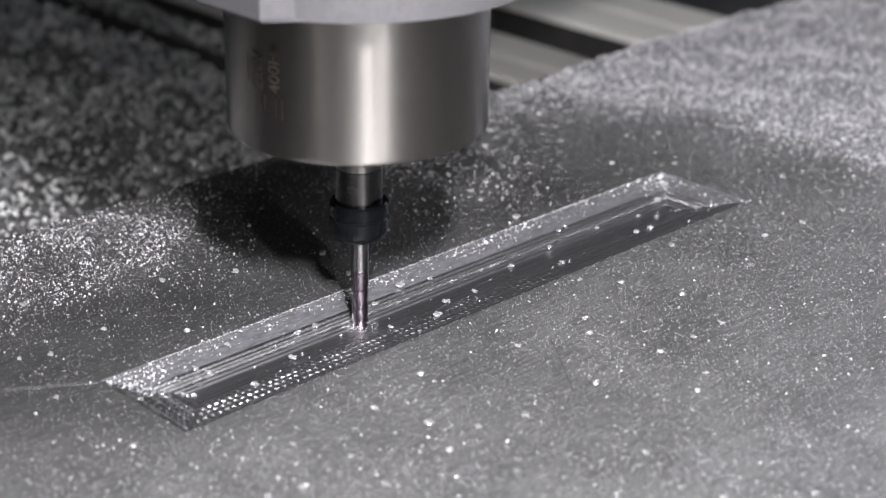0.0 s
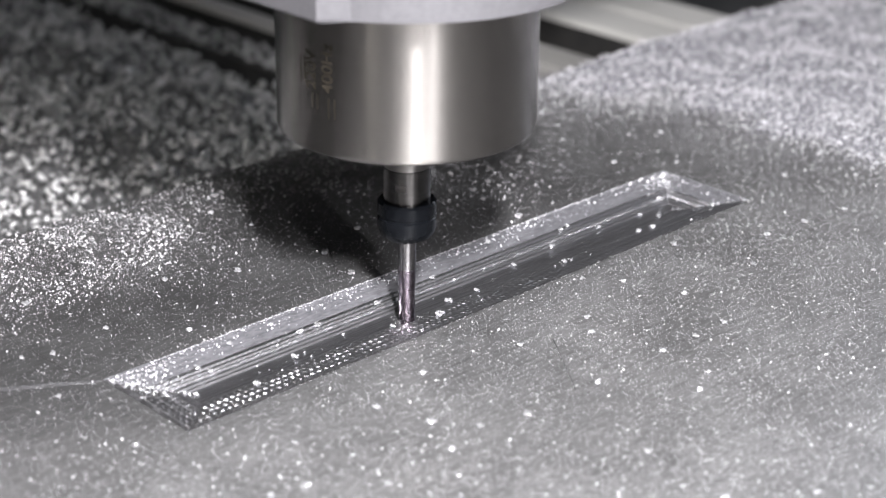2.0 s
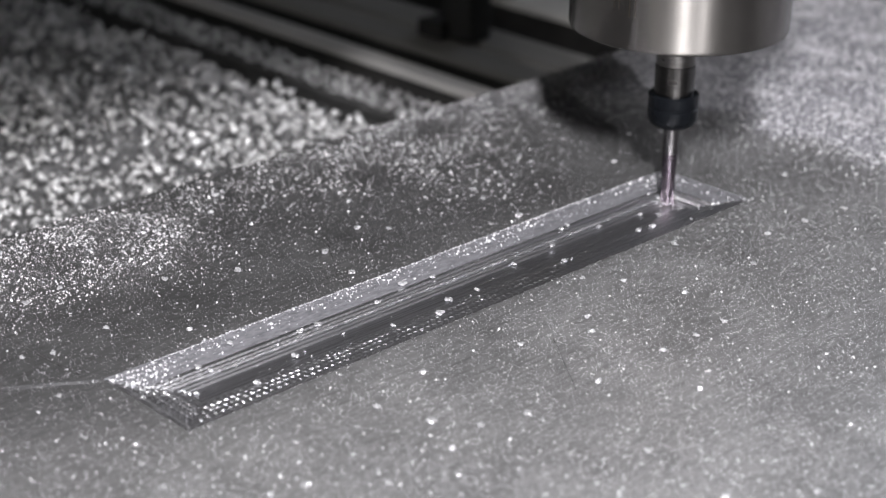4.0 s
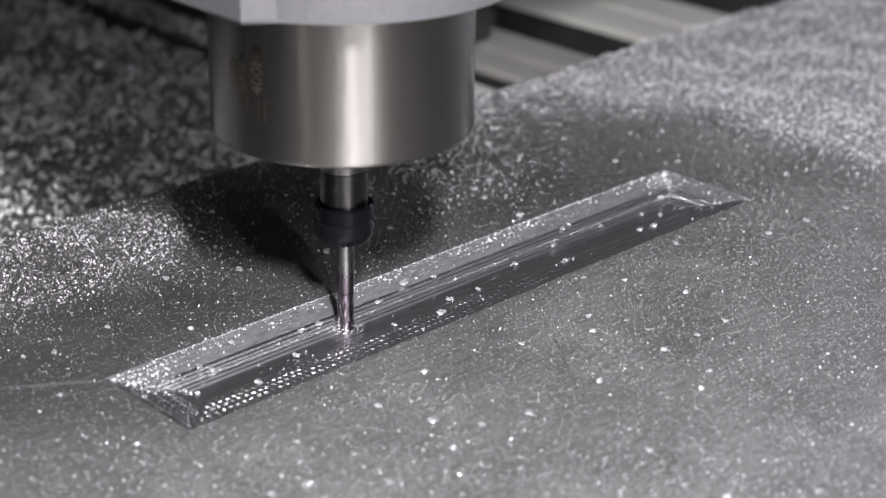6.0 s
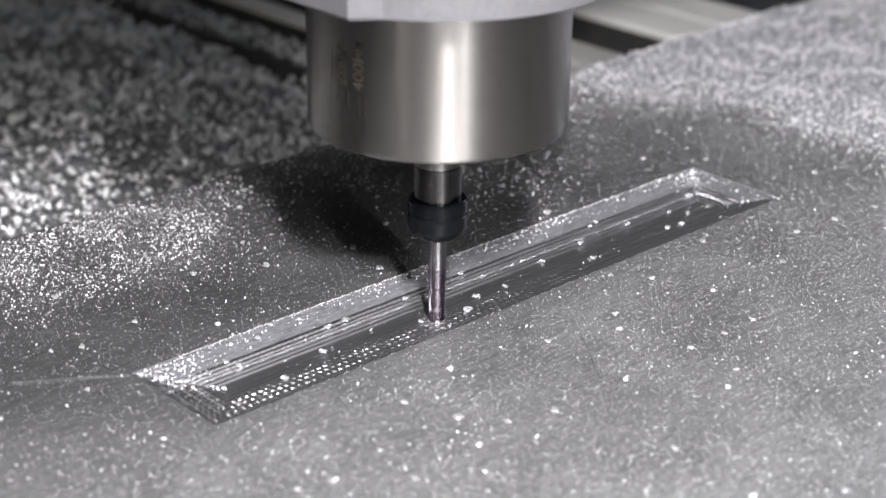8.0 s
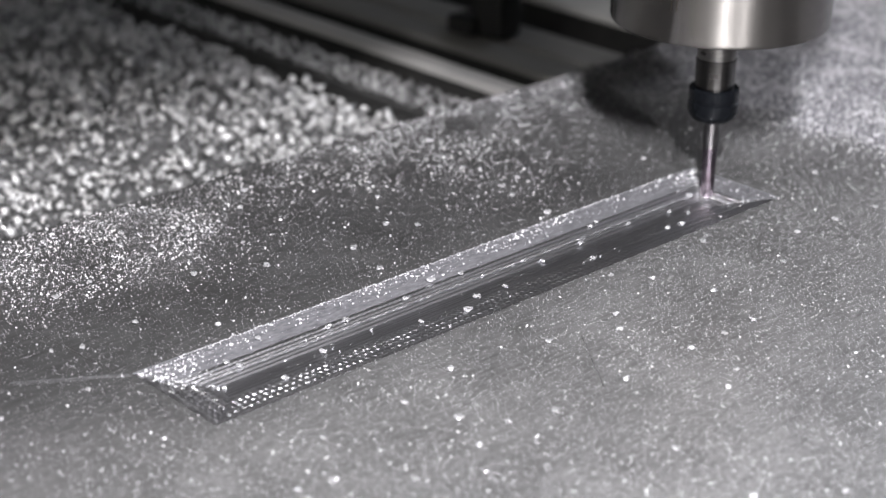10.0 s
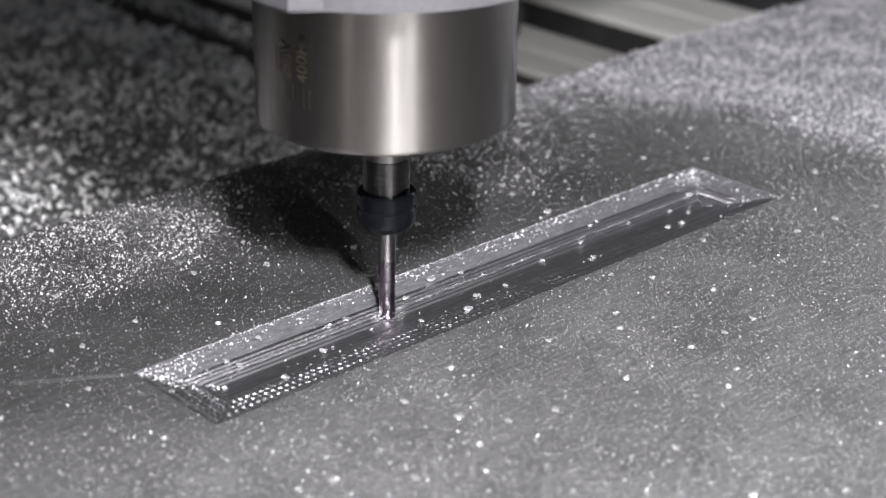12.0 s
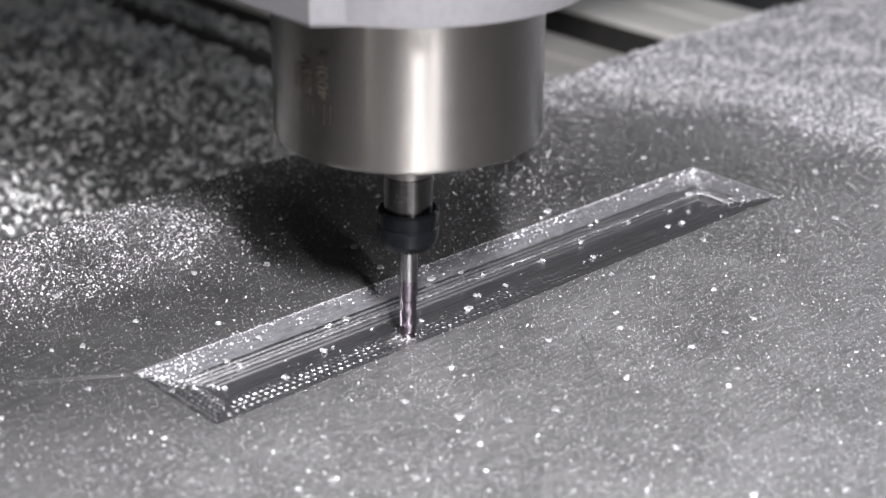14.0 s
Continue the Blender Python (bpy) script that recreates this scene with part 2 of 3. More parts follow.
def aluminium_plate():
    x0, x1, y0, t = -0.42, 0.80, -0.50, -0.012
    bm = bmesh.new()
    outer = [(x0, y0), (x1, y0), (x1, REAR), (x0, REAR)]
    inner = [(0, 0), (LONG, 0), (LONG, WIDE), (0, WIDE)]
    o = [bm.verts.new((*p, 0)) for p in outer]
    i = [bm.verts.new((*p, 0)) for p in inner]
    lip = [bm.verts.new((x + (0.0007 if x > 0 else -0.0007), y + (0.0007 if y > 0 else -0.0007), -0.0007)) for x, y in outer]
    u = [bm.verts.new((v.co.x, v.co.y, t)) for v in lip]
    for a in range(4):
        b = (a + 1) % 4
        bm.faces.new((o[a], o[b], i[b], i[a]))
        bm.faces.new((lip[a], lip[b], o[b], o[a]))
        bm.faces.new((u[a], u[b], lip[b], lip[a]))
    bm.faces.new(u[::-1])
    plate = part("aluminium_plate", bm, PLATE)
    tagged(plate, "grey rolled aluminium plate with a long milled pocket, strewn with swarf", "plate")
    rng = np.random.default_rng(9)
    corners = ((0, 0), (LONG, 0), (LONG, WIDE), (0, WIDE))
    inward = ((1, 1), (-1, 1), (-1, -1), (1, -1))
    sides = (("near_wall", 96), ("end_wall", 14), ("far_wall", 110), ("end_wall", 12))
    for k, (name, cells) in enumerate(sides):
        j = (k + 1) % 4
        bm = bmesh.new()
        grid = []
        rows = pocket_rings(k in (1, 2))
        for level, (d, z) in enumerate(rows):
            p = Vector((corners[k][0] + inward[k][0] * d, corners[k][1] + inward[k][1] * d, z))
            q = Vector((corners[j][0] + inward[j][0] * d, corners[j][1] + inward[j][1] * d, z))
            line = [bm.verts.new(p)]
            shift = 0.5 * (level // 3 % 2)
            # each cutter mark is a short facet, tipped along the wall
            if k in (1, 2):
                depth = 0.00012 if 0.0088 < d < 0.0137 else 0.00001
            else:
                depth = (0.00012 if k == 0 else 0.0003) if 0.001 < d < 0.0125 else 0.00006
            if level < 2 or level == len(rows) - 1:
                depth = 0.0
            for c in range(cells):
                tip = depth * rng.uniform(0.1, 1.2) * (0.3 if k == 0 and c > 22 + 40 * rng.uniform() else 1.0)
                for part_way, lift in ((0.10, tip), (0.55, 0.3 * tip), (0.88, -tip)):
                    v = p.lerp(q, min((c + part_way + shift + rng.uniform(-0.06, 0.04)) / cells, 0.9995))
                    v.z += lift
                    line.append(bm.verts.new(v))
            line.append(bm.verts.new(q))
            grid.append(line)
        cells = len(grid[0]) - 1
        rim = bmesh.new()
        for level, (a, b) in enumerate(zip(grid, grid[1:])):
            for c in range(cells):
                quad = (a[c], a[c + 1], b[c + 1], b[c])
                if level < 13 and k in (1, 2):
                    rim.faces.new([rim.verts.new(v.co) for v in quad])
                else:
                    bm.faces.new(quad)
        bmesh.ops.delete(bm, geom=[v for v in bm.verts if not v.link_faces], context="VERTS")
        part(name, bm, CUT, plate, "terraced wall of the freshly milled pocket")
        if k in (1, 2):
            part("rim_bevel", rim, RIM, plate, "pale burred bevel along the pocket rim")
        else:
            rim.free()
    d, z = rows[-1]
    bm = bmesh.new()
    bm.faces.new([bm.verts.new((x, y, z)) for x, y in ((d, d), (LONG - d, d), (LONG - d, WIDE - d), (d, WIDE - d))])
    part("pocket_bottom", bm, CUT, plate, "freshly milled pocket bottom")
    return plate


plate = aluminium_plate()


def scratch(x0, y0, x1, y1, width, mat, label):
    """A scribed line: a shallow ridge of turned-up metal on the plate."""
    a, b = Vector((x0, y0, 0)), Vector((x1, y1, 0))
    side = (b - a).normalized().cross(Vector((0, 0, 1))) * width / 2
    bm = bmesh.new()
    rings = []
    for k in range(13):
        p = a.lerp(b, k / 12) + side * random.uniform(-0.7, 0.7)
        w = side * random.uniform(0.5, 1.2)
        rings.append([bm.verts.new(p - w), bm.verts.new(p + Vector((0, 0, width * 0.35))), bm.verts.new(p + w)])
    for p, q in zip(rings, rings[1:]):
        bm.faces.new((p[0], p[1], q[1], q[0]))
        bm.faces.new((p[1], p[2], q[2], q[1]))
    part("scratch", bm, mat, plate, label)


for line in ((-0.001, 0.0413, -0.030, 0.0593), (-0.001, 0.0425, -0.030, 0.0612)):
    scratch(*line, 0.00016, RIM, "thin bright burr line on the plate")
for line in ((0.1468, -0.034, 0.1578, -0.112), (-0.0045, 0.030, -0.0124, -0.045), (-0.0107, -0.004, -0.020, -0.050)):
    scratch(*line, 0.00009, RIM, "faint bright scribed line")
for line in ((-0.0069, 0.0901, -0.0036, 0.0471), (0.0290, 0.082, 0.0250, 0.0600), (0.1186, -0.0298, 0.0989, -0.0573), (0.118, 0.080, 0.100, 0.052)):
    scratch(*line, 0.00040, BLACK, "dark scribed line")

fan = random.Random(31)
for k in range(16):
    # fine swept marks in front of the pocket's near corner
    x, y, a, reach = fan.uniform(-0.03, 0.025), fan.uniform(-0.05, -0.006), radians(fan.uniform(-75, -35)), fan.uniform(0.012, 0.035)
    scratch(x, y, x + reach * math.cos(a), y + reach * math.sin(a), 0.00005, RIM, "faint swept mark")

# ---- machine bed behind the plate ----
BED_Z, TRAY_Z = -0.115, -0.062


def bed():
    tagged(part("machine_bed", block(-0.9, 1.3, -0.9, 1.6, BED_Z - 0.05, BED_Z), BED), "machine bed, blackened for the shade between the rails", "machine bed", kind="structure")
    # packing under the plate, tray under the swarf behind it
    tagged(part("spoil_board", block(-0.40, 0.294, -0.48, 0.13, TRAY_Z, -0.012), BED), "dark board under the plate", "board")
    tagged(part("swarf_tray", block(-0.45, 0.296, -0.48, 0.82, BED_Z, TRAY_Z, 0.002), BED), "dark tray full of swarf behind the plate", "tray")


bed()


def long_beam(name, profile, y0, y1, mat, label, category):
    """A bar along y with the given (x, z) outline."""
    bm = bmesh.new()
    a = [bm.verts.new((x, y0, z)) for x, z in profile]
    b = [bm.verts.new((x, y1, z)) for x, z in profile]
    bm.faces.new(a)
    bm.faces.new(b[::-1])
    for i in range(len(profile)):
        j = (i + 1) % len(profile)
        bm.faces.new((a[i], a[j], b[j], b[i]))
    return tagged(part(name, bm, mat), label, category)


def bar(name, profile, mat, parent, label=""):
    ob = long_beam(name, profile, 0.05, 1.4, mat, label, "")
    ob.parent = parent
    return ob


def rails():
    rail = new("linear_rail")
    tagged(rail, "bright steel linear guide rail along the machine bed", "rail")
    bar("rail_head", [(0.3545, -0.044), (0.3545, -0.041), (0.3555, -0.040), (0.3670, -0.040), (0.368, -0.041), (0.368, -0.044)], RAIL, rail)
    # black puts the shade below the rail head into the foot's colour
    bar("rail_foot", [(0.352, BED_Z), (0.352, -0.060), (0.3565, -0.044), (0.366, -0.044), (0.3705, -0.060), (0.3705, BED_Z)], BLACK, rail, "rail support, black for the shade around it")
    ledge = new("ledge_strip")
    tagged(ledge, "dark ledge beside the guide rail with swarf on it", "strip")
    bar("web", [(0.310, BED_Z), (0.310, -0.047), (0.333, -0.047), (0.333, BED_Z)], BED, ledge)
    bar("top_plate", [(0.307, -0.047), (0.307, -0.0438), (0.3078, -0.043), (0.3342, -0.043), (0.335, -0.0438), (0.335, -0.047)], BED, ledge, "dusty black top plate")
    beam = new("bed_extrusion")
    tagged(beam, "grey aluminium bed extrusion with a slot along it", "extrusion")
    # webs here and below are black to stand for shade in slots and gaps
    bar("web", [(0.392, BED_Z), (0.392, -0.044), (0.446, -0.044), (0.446, BED_Z)], BLACK, beam, "web below the slot, black for the shade there")
    bar("flange", [(0.390, -0.044), (0.390, -0.041), (0.391, -0.040), (0.4125, -0.040), (0.4125, -0.044)], BEAM, beam)
    bar("flange", [(0.4205, -0.044), (0.4205, -0.040), (0.4470, -0.040), (0.448, -0.041), (0.448, -0.044)], BEAM, beam)
    wide = new("wide_bed_extrusion")
    tagged(wide, "wide pale aluminium bed extrusion with a slot along it", "extrusion")
    bar("web", [(0.497, BED_Z), (0.498, -0.044), (0.570, -0.044), (0.571, BED_Z)], BLACK, wide, "web below the slot, black for the shade there")
    bar("flange", [(0.496, -0.044), (0.496, -0.041), (0.497, -0.040), (0.529, -0.040), (0.529, -0.044)], PALE_BEAM, wide)
    bar("flange", [(0.537, -0.044), (0.537, -0.040), (0.571, -0.040), (0.572, -0.041), (0.572, -0.044)], PALE_BEAM, wide)
    # black stop block bolted on the extrusion
    stop = part("stop_block", block(0.412, 0.430, 0.305, 0.328, -0.040, 0.022, 0.004), BLACK)
    tagged(stop, "black plastic stop block on the bed extrusion", "block")
    part("foot", block(0.406, 0.450, 0.322, 0.342, -0.040, -0.030, 0.002), BLACK, stop)


rails()


# ---- assumed gantry that carries the spindle, out of view, shading the swarf heap ----
def gantry():
    root = new("gantry")
    tagged(root, "assumed black gantry out of view behind the spindle, shading the swarf heap", "gantry")
    # unseen beam, its height and reach set to keep front light off the heap
    part("cross_beam", block(-0.70, 1.10, 0.108, 0.195, 0.102, 0.300, 0.003), BLACK, root, "black cross beam")
    for x in (-0.74, 1.10):
        part("upright", block(x, x + 0.04, 0.110, 0.230, BED_Z, 0.280, 0.003), BLACK, root)
    return root


bridge = gantry()


# ---- the spindle, its clamp and cutter ----
def spindle():
    root = new("milling_spindle")
    tagged(root, "brushed steel milling spindle in a grey clamp with a slim cutter", "spindle")
    body = part("spindle_body", lathe([(0, 0.0708), (0.012, 0.0708), (0.0125, 0.0700), (0.0385, 0.0700), (0.0396, 0.0706), (0.0400, 0.0718), (0.0400, 0.20), (0, 0.20)], 160), STEEL, root, "brushed stainless cylinder")
    soften(body, 50)
    shaft = part("shaft", lathe([(0, 0.0540), (0.0073, 0.0540), (0.0073, 0.0712), (0, 0.0712)], 64), BRIGHT_SHAFT, root)
    soften(shaft)
    bm = lathe([(0, 0.0415), (0.0075, 0.0415), (0.0075, 0.0556), (0.0072, 0.0559), (0, 0.0559)], 96)
    flat = Vector((math.cos(radians(284)), math.sin(radians(284)), 0))
    for v in bm.verts:
        # a wrench flat ground on one side
        if v.co.dot(flat) > 0.0066 and v.co.z < 0.0553:
            v.co -= flat * (v.co.dot(flat) - 0.0066)
    collar = part("collar", bm, SHAFT, root, "dark polished collar with a wrench flat")
    soften(collar)
    nut = part("collet_nut", lathe([(0, 0.0320), (0.0052, 0.0320), (0.0070, 0.0318), (0.0084, 0.0328), (0.0094, 0.0352), (0.0094, 0.0390), (0.0090, 0.0393), (0.0090, 0.0399), (0.0094, 0.0402), (0.0094, 0.0440), (0.0088, 0.0446), (0.0078, 0.0446), (0, 0.0446)], 72), NUT, root, "black collet nut")
    soften(nut)
    cutter = part("end_mill", lathe([(0, 0.0205), (0.0029, 0.0205), (0.0030, 0.0210), (0.0030, 0.0325), (0, 0.0325)], 40), CARBIDE, root, "bright carbide end mill")
    soften(cutter)
    # twisted flutes
    bm = bmesh.new()
    rings = []
    sides, levels = 40, 30
    for k in range(levels + 1):
        z = 0.0135 * k / levels
        ring = []
        for i in range(sides):
            a = 2 * math.pi * i / sides
            lobe = math.cos(4 * (a - z * 300))
            r = 0.0027 * (0.975 + 0.025 * lobe)
            ring.append(bm.verts.new((r * math.cos(a), r * math.sin(a), z)))
        rings.append(ring)
    for a, b in zip(rings, rings[1:]):
        for i in range(sides):
            j = (i + 1) % sides
            bm.faces.new((a[i], a[j], b[j], b[i]))
    bm.faces.new(rings[0][::-1])
    part("fluted_tip", bm, TIP, cutter, "bright twisted cutting edge", smooth=True)
    soften(part("neck", lathe([(0, 0.0130), (0.0025, 0.0130), (0.0029, 0.0165), (0.0029, 0.0207), (0, 0.0207)], 40), COATED, cutter, "dark flute run-out"))
    # clamp: a block at the back, round in front
    outline = [(-0.055, 0.060), (-0.055, -0.0235), (-0.0462, -0.0275)]
    start, stop = math.atan2(-0.0305, -0.0445), math.atan2(-0.0305, 0.0445)
    for k in range(41):
        a = start + (stop - start) * k / 40
        outline.append((0.054 * math.cos(a), 0.054 * math.sin(a)))
    outline += [(0.0462, -0.0275), (0.055, -0.0235), (0.055, 0.060)]
    bm = prism(outline, 0.1168, 0.190)
    bmesh.ops.bevel(bm, geom=[e for e in bm.edges if all(abs(v.co.z - 0.1168) < 1e-6 for v in e.verts)], offset=0.0007, segments=2, affect="EDGES")
    clamp = part("spindle_clamp", bm, CAST, root, "grey cast clamp round the spindle")
    soften(clamp, 25)
    part("mounting_plate", block(-0.060, 0.060, 0.060, 0.085, 0.150, 0.40, 0.001), CAST, root, "grey mounting plate behind the clamp")
    # engraved lettering, read from the side
    def engrave(text, angle, z, size):
        data = bpy.data.curves.new("lettering", "FONT")
        data.body, data.size, data.extrude = text, size, 0.00004
        probe = new("lettering", data)
        flat = probe.evaluated_get(bpy.context.evaluated_depsgraph_get()).to_mesh()
        me = bpy.data.meshes.new("lettering")
        me.from_pydata([v.co[:] for v in flat.vertices], [], [p.vertices[:] for p in flat.polygons])
        bpy.data.objects.remove(probe)
        wrap(me, angle, z)

    def wrap(me, angle, z):
        for v in me.vertices:
            a = radians(angle) + v.co.y / 0.040
            r = 0.04004 + v.co.z
            v.co = Vector((r * math.cos(a), r * math.sin(a), z + v.co.x))
            v.co.x, v.co.y = r * math.cos(2 * radians(angle) - a), r * math.sin(2 * radians(angle) - a)
        me.materials.append(INK)
        ob = new("lettering", me)
        ob.parent = body
        tagged(ob, "dark engraved lettering")

    engrave("220V", 186, 0.0900, 0.0056)
    engrave("400Hz", 195, 0.0900, 0.0056)
    for angle, z, length in ((184, 0.0845, 0.0045), (187, 0.0845, 0.0045), (193, 0.0825, 0.0060), (196, 0.0825, 0.0060), (177, 0.0915, 0.008), (179.5, 0.0915, 0.008)):
        bm = block(0, length, -0.00016, 0.00016, -0.00003, 0.00003)
        me = bpy.data.meshes.new("lettering")
        bm.to_mesh(me)
        wrap(me, angle, z)
    return root, body


tool, tool_body = spindle()


# ---- swarf ----
def shards(name, places, sizes, mat, seed, label, category, flat=0.5, plain=False):
    """One mesh of many small sharp chips; places is n x 3 (their lowest point), sizes in metres."""
    rng = np.random.default_rng(seed)
    n = len(places)
    unit = np.array([(1, 0, 0), (-1, 0, 0), (0, 1, 0), (0, -1, 0), (0, 0, 1), (0, 0, -1)], float)
    tri = np.array([(0, 2, 4), (2, 1, 4), (1, 3, 4), (3, 0, 4), (2, 0, 5), (1, 2, 5), (3, 1, 5), (0, 3, 5)])
    if plain:
        unit = np.array([(1, 0, -0.4), (-0.6, 0.8, -0.4), (-0.6, -0.8, -0.4), (0.1, 0, 0.8)])
        tri = np.array([(0, 2, 1), (0, 1, 3), (1, 2, 3), (2, 0, 3)])
    c = len(unit)
    v = unit[None] * rng.uniform(0.35, 1.0, (n, c, 1)) + rng.normal(0, 0.22, (n, c, 3))
    v[:, :, 1] *= rng.uniform(0.35, 0.9, (n, 1))
    v[:, :, 2] *= flat
    q = rng.normal(size=(n, 4))
    q[:, 1:3] *= 0.55
    q /= np.linalg.norm(q, axis=1, keepdims=True)
    w, x, y, z = q.T
    rot = np.stack([np.stack([1 - 2 * (y * y + z * z), 2 * (x * y - z * w), 2 * (x * z + y * w)], -1),
                    np.stack([2 * (x * y + z * w), 1 - 2 * (x * x + z * z), 2 * (y * z - x * w)], -1),
                    np.stack([2 * (x * z - y * w), 2 * (y * z + x * w), 1 - 2 * (x * x + y * y)], -1)], 1)
    v = np.einsum("nij,nkj->nki", rot, v) * (np.asarray(sizes) / 2)[:, None, None]
    v[:, :, 2] -= v[:, :, 2].min(1)[:, None]
    v += np.asarray(places)[:, None]
    f = (tri[None] + c * np.arange(n)[:, None, None]).reshape(-1, 3)
    me = bpy.data.meshes.new(name)
    me.vertices.add(c * n)
    me.vertices.foreach_set("co", v.reshape(-1))
    me.loops.add(3 * len(f))
    me.loops.foreach_set("vertex_index", f.reshape(-1))
    me.polygons.add(len(f))
    me.polygons.foreach_set("loop_start", np.arange(0, 3 * len(f), 3))
    me.update(calc_edges=True)
    me.materials.append(mat)
    ob = new(name, me)
    return tagged(ob, label, category, kind="stuff") if label else ob


def scatter(rng, n, x0, x1, y0, y1, chance):
    """Random spots in a rectangle, kept by chance(x, y) and outside the pocket."""
    x, y = rng.uniform(x0, x1, n), rng.uniform(y0, y1, n)
    keep = rng.uniform(size=n) < chance(x, y)
    keep &= ~((x > -0.0005) & (x < LONG + 0.0005) & (y > -0.0005) & (y < WIDE + 0.0005))
    return x[keep], y[keep]


def clumps(x, y, scale, seed):
    """Smooth uneven density between 0 and 1."""
    rng = np.random.default_rng(seed)
    total = np.zeros_like(x)
    for k in range(14):
        a, p = rng.uniform(0, 6.283, 2)
        f = scale * rng.uniform(0.5, 2.2)
        total += np.cos(f * (x * math.cos(a) + y * math.sin(a)) + p)
    return np.clip(0.5 + total / 9, 0, 1)


def bell(d, width):
    return 1 / (1 + np.exp(-d / width))


def pile_edge(x, y):
    """Metres inside the heap at the far end of the plate."""
    return (x - 0.318) + 0.55 * np.maximum(y - 0.075, 0)


def left_patch(x, y):
    d = np.hypot((x - 0.028) / 0.064, (y - 0.137 + 0.1 * (x - 0.028)) / 0.042)
    return bell(1 - d, 0.14)


def rear_fringe(x, y):
    return bell(y - 0.110 + 0.02 * np.sin(x * 40), 0.013) * bell(x - 0.09, 0.02)


def near_dust(x, y):
    return bell(-(x + y) - 0.012, 0.008)


def swarf_on_plate():
    rng = np.random.default_rng(5)
    # fine dust
    def dust(x, y):
        c = clumps(x, y, 120, 3)
        return np.clip(0.36 + 0.60 * bell(x - 0.19 + 0.8 * y, 0.03) * bell(0.02 - y, 0.02) + 0.80 * left_patch(x, y) * (0.3 + c) + 0.40 * rear_fringe(x, y) * (0.2 + c) + 0.5 * bell(y - 0.150, 0.0025) * bell(x - 0.20, 0.02) + 0.42 * bell(-y - 0.004, 0.014) * (0.6 + 0.6 * c)
                       + 0.22 * near_dust(x, y) * (0.3 + c) + 0.9 * bell(pile_edge(x, y) + 0.02, 0.012), 0, 1)
    x, y = scatter(rng, 460000, -0.12, 0.56, -0.22, REAR - 0.001, dust)
    s = rng.lognormal(math.log(0.00037), 0.35, len(x))
    shards("swarf_dust", np.stack([x, y, np.full_like(x, 0.0)], 1), np.clip(s, 0.0002, 0.0010), CHIP, 11, "fine silvery aluminium dust scattered over the plate", "metal dust", 0.7, True)
    # small chips
    def small(x, y):
        c = clumps(x, y, 160, 8)
        return np.clip(0.020 + 0.95 * left_patch(x, y) * (0.15 + c) + 0.85 * rear_fringe(x, y) * (0.1 + c) + 0.7 * bell(y - 0.150, 0.0025) * bell(x - 0.20, 0.02) + 0.07 * near_dust(x, y) + 0.9 * bell(pile_edge(x, y) - 0.008, 0.008), 0, 1)
    x, y = scatter(rng, 150000, -0.12, 0.56, -0.22, REAR - 0.001, small)
    s = rng.lognormal(math.log(0.0009), 0.3, len(x))
    shards("swarf_chips", np.stack([x, y, np.full_like(x, 0.0)], 1), np.clip(s, 0.0004, 0.0018), CHIP, 12, "small aluminium chips strewn over the plate", "metal chips", 0.7)


swarf_on_plate()


def swarf_in_pocket():
    rng = np.random.default_rng(15)
    n = 30000
    x, y = rng.uniform(0.001, LONG - 0.001, n), rng.uniform(0.001, WIDE - 0.001, n)
    corner_a = np.exp(-(np.hypot((x - 0.009) * 0.8, y - WIDE + 0.005) / 0.0065) ** 2)
    corner_b = np.exp(-(np.hypot(x - LONG + 0.006, y - WIDE + 0.005) / 0.007) ** 2)
    far_rim = bell(y - WIDE + 0.0045, 0.0012) * (0.25 + 0.75 * clumps(x, y * 0.2, 120, 4))
    end_rim = bell(x - LONG + 0.0050, 0.0012)
    mitre = np.exp(-((np.minimum(np.abs(x - (WIDE - y)), np.abs(LONG - x - y)) / 0.0009) ** 2)) * (np.minimum(x, LONG - x) < 0.02)
    keep = rng.uniform(size=n) < np.clip(0.006 + 0.9 * corner_a + 0.8 * corner_b + 0.55 * far_rim + 0.15 * end_rim + 0.5 * mitre, 0, 1)
    x, y = x[keep], y[keep]
    z = np.array([pocket_depth(a, b) for a, b in zip(x, y)])
    s = np.clip(rng.lognormal(math.log(0.0006), 0.6, len(x)), 0.0003, 0.0024)
    # burrs along the cut edges
    for count, line, size in ((1100, WIDE - 0.0002, 0.00055), (420, 0.0002, 0.00035), (700, WIDE - 0.0138, 0.0004), (500, 0.0138, 0.0004)):
        bx = rng.uniform(0.016, LONG - 0.012, count)
        by = line + rng.normal(0, 0.00018, count)
        x, y = np.concatenate([x, bx]), np.concatenate([y, by])
        z = np.concatenate([z, [pocket_depth(a, b) for a, b in zip(bx, by)]])
        s = np.concatenate([s, size * rng.uniform(0.5, 1.4, count)])
    shards("pocket_swarf", np.stack([x, y, z], 1), s, CHIP, 16, "loose bright aluminium chips lying in the milled pocket", "metal chips")


swarf_in_pocket()


def cutting_swarf():
    """Fresh chips thrown up round the cutter."""
    rng = np.random.default_rng(19)
    n = 150
    a, r = rng.uniform(0, 6.283, n), rng.uniform(0.0026, 0.0058, n)
    spray = shards("chip_spray", np.stack([r * np.cos(a), r * np.sin(a), 0.0004 + rng.exponential(0.0007, n)], 1), rng.uniform(0.0003, 0.0007, n), CHIP, 20, "", "", 0.6)
    spray.parent = tool
    tagged(spray, "bright fresh chips round the cutter tip")


cutting_swarf()


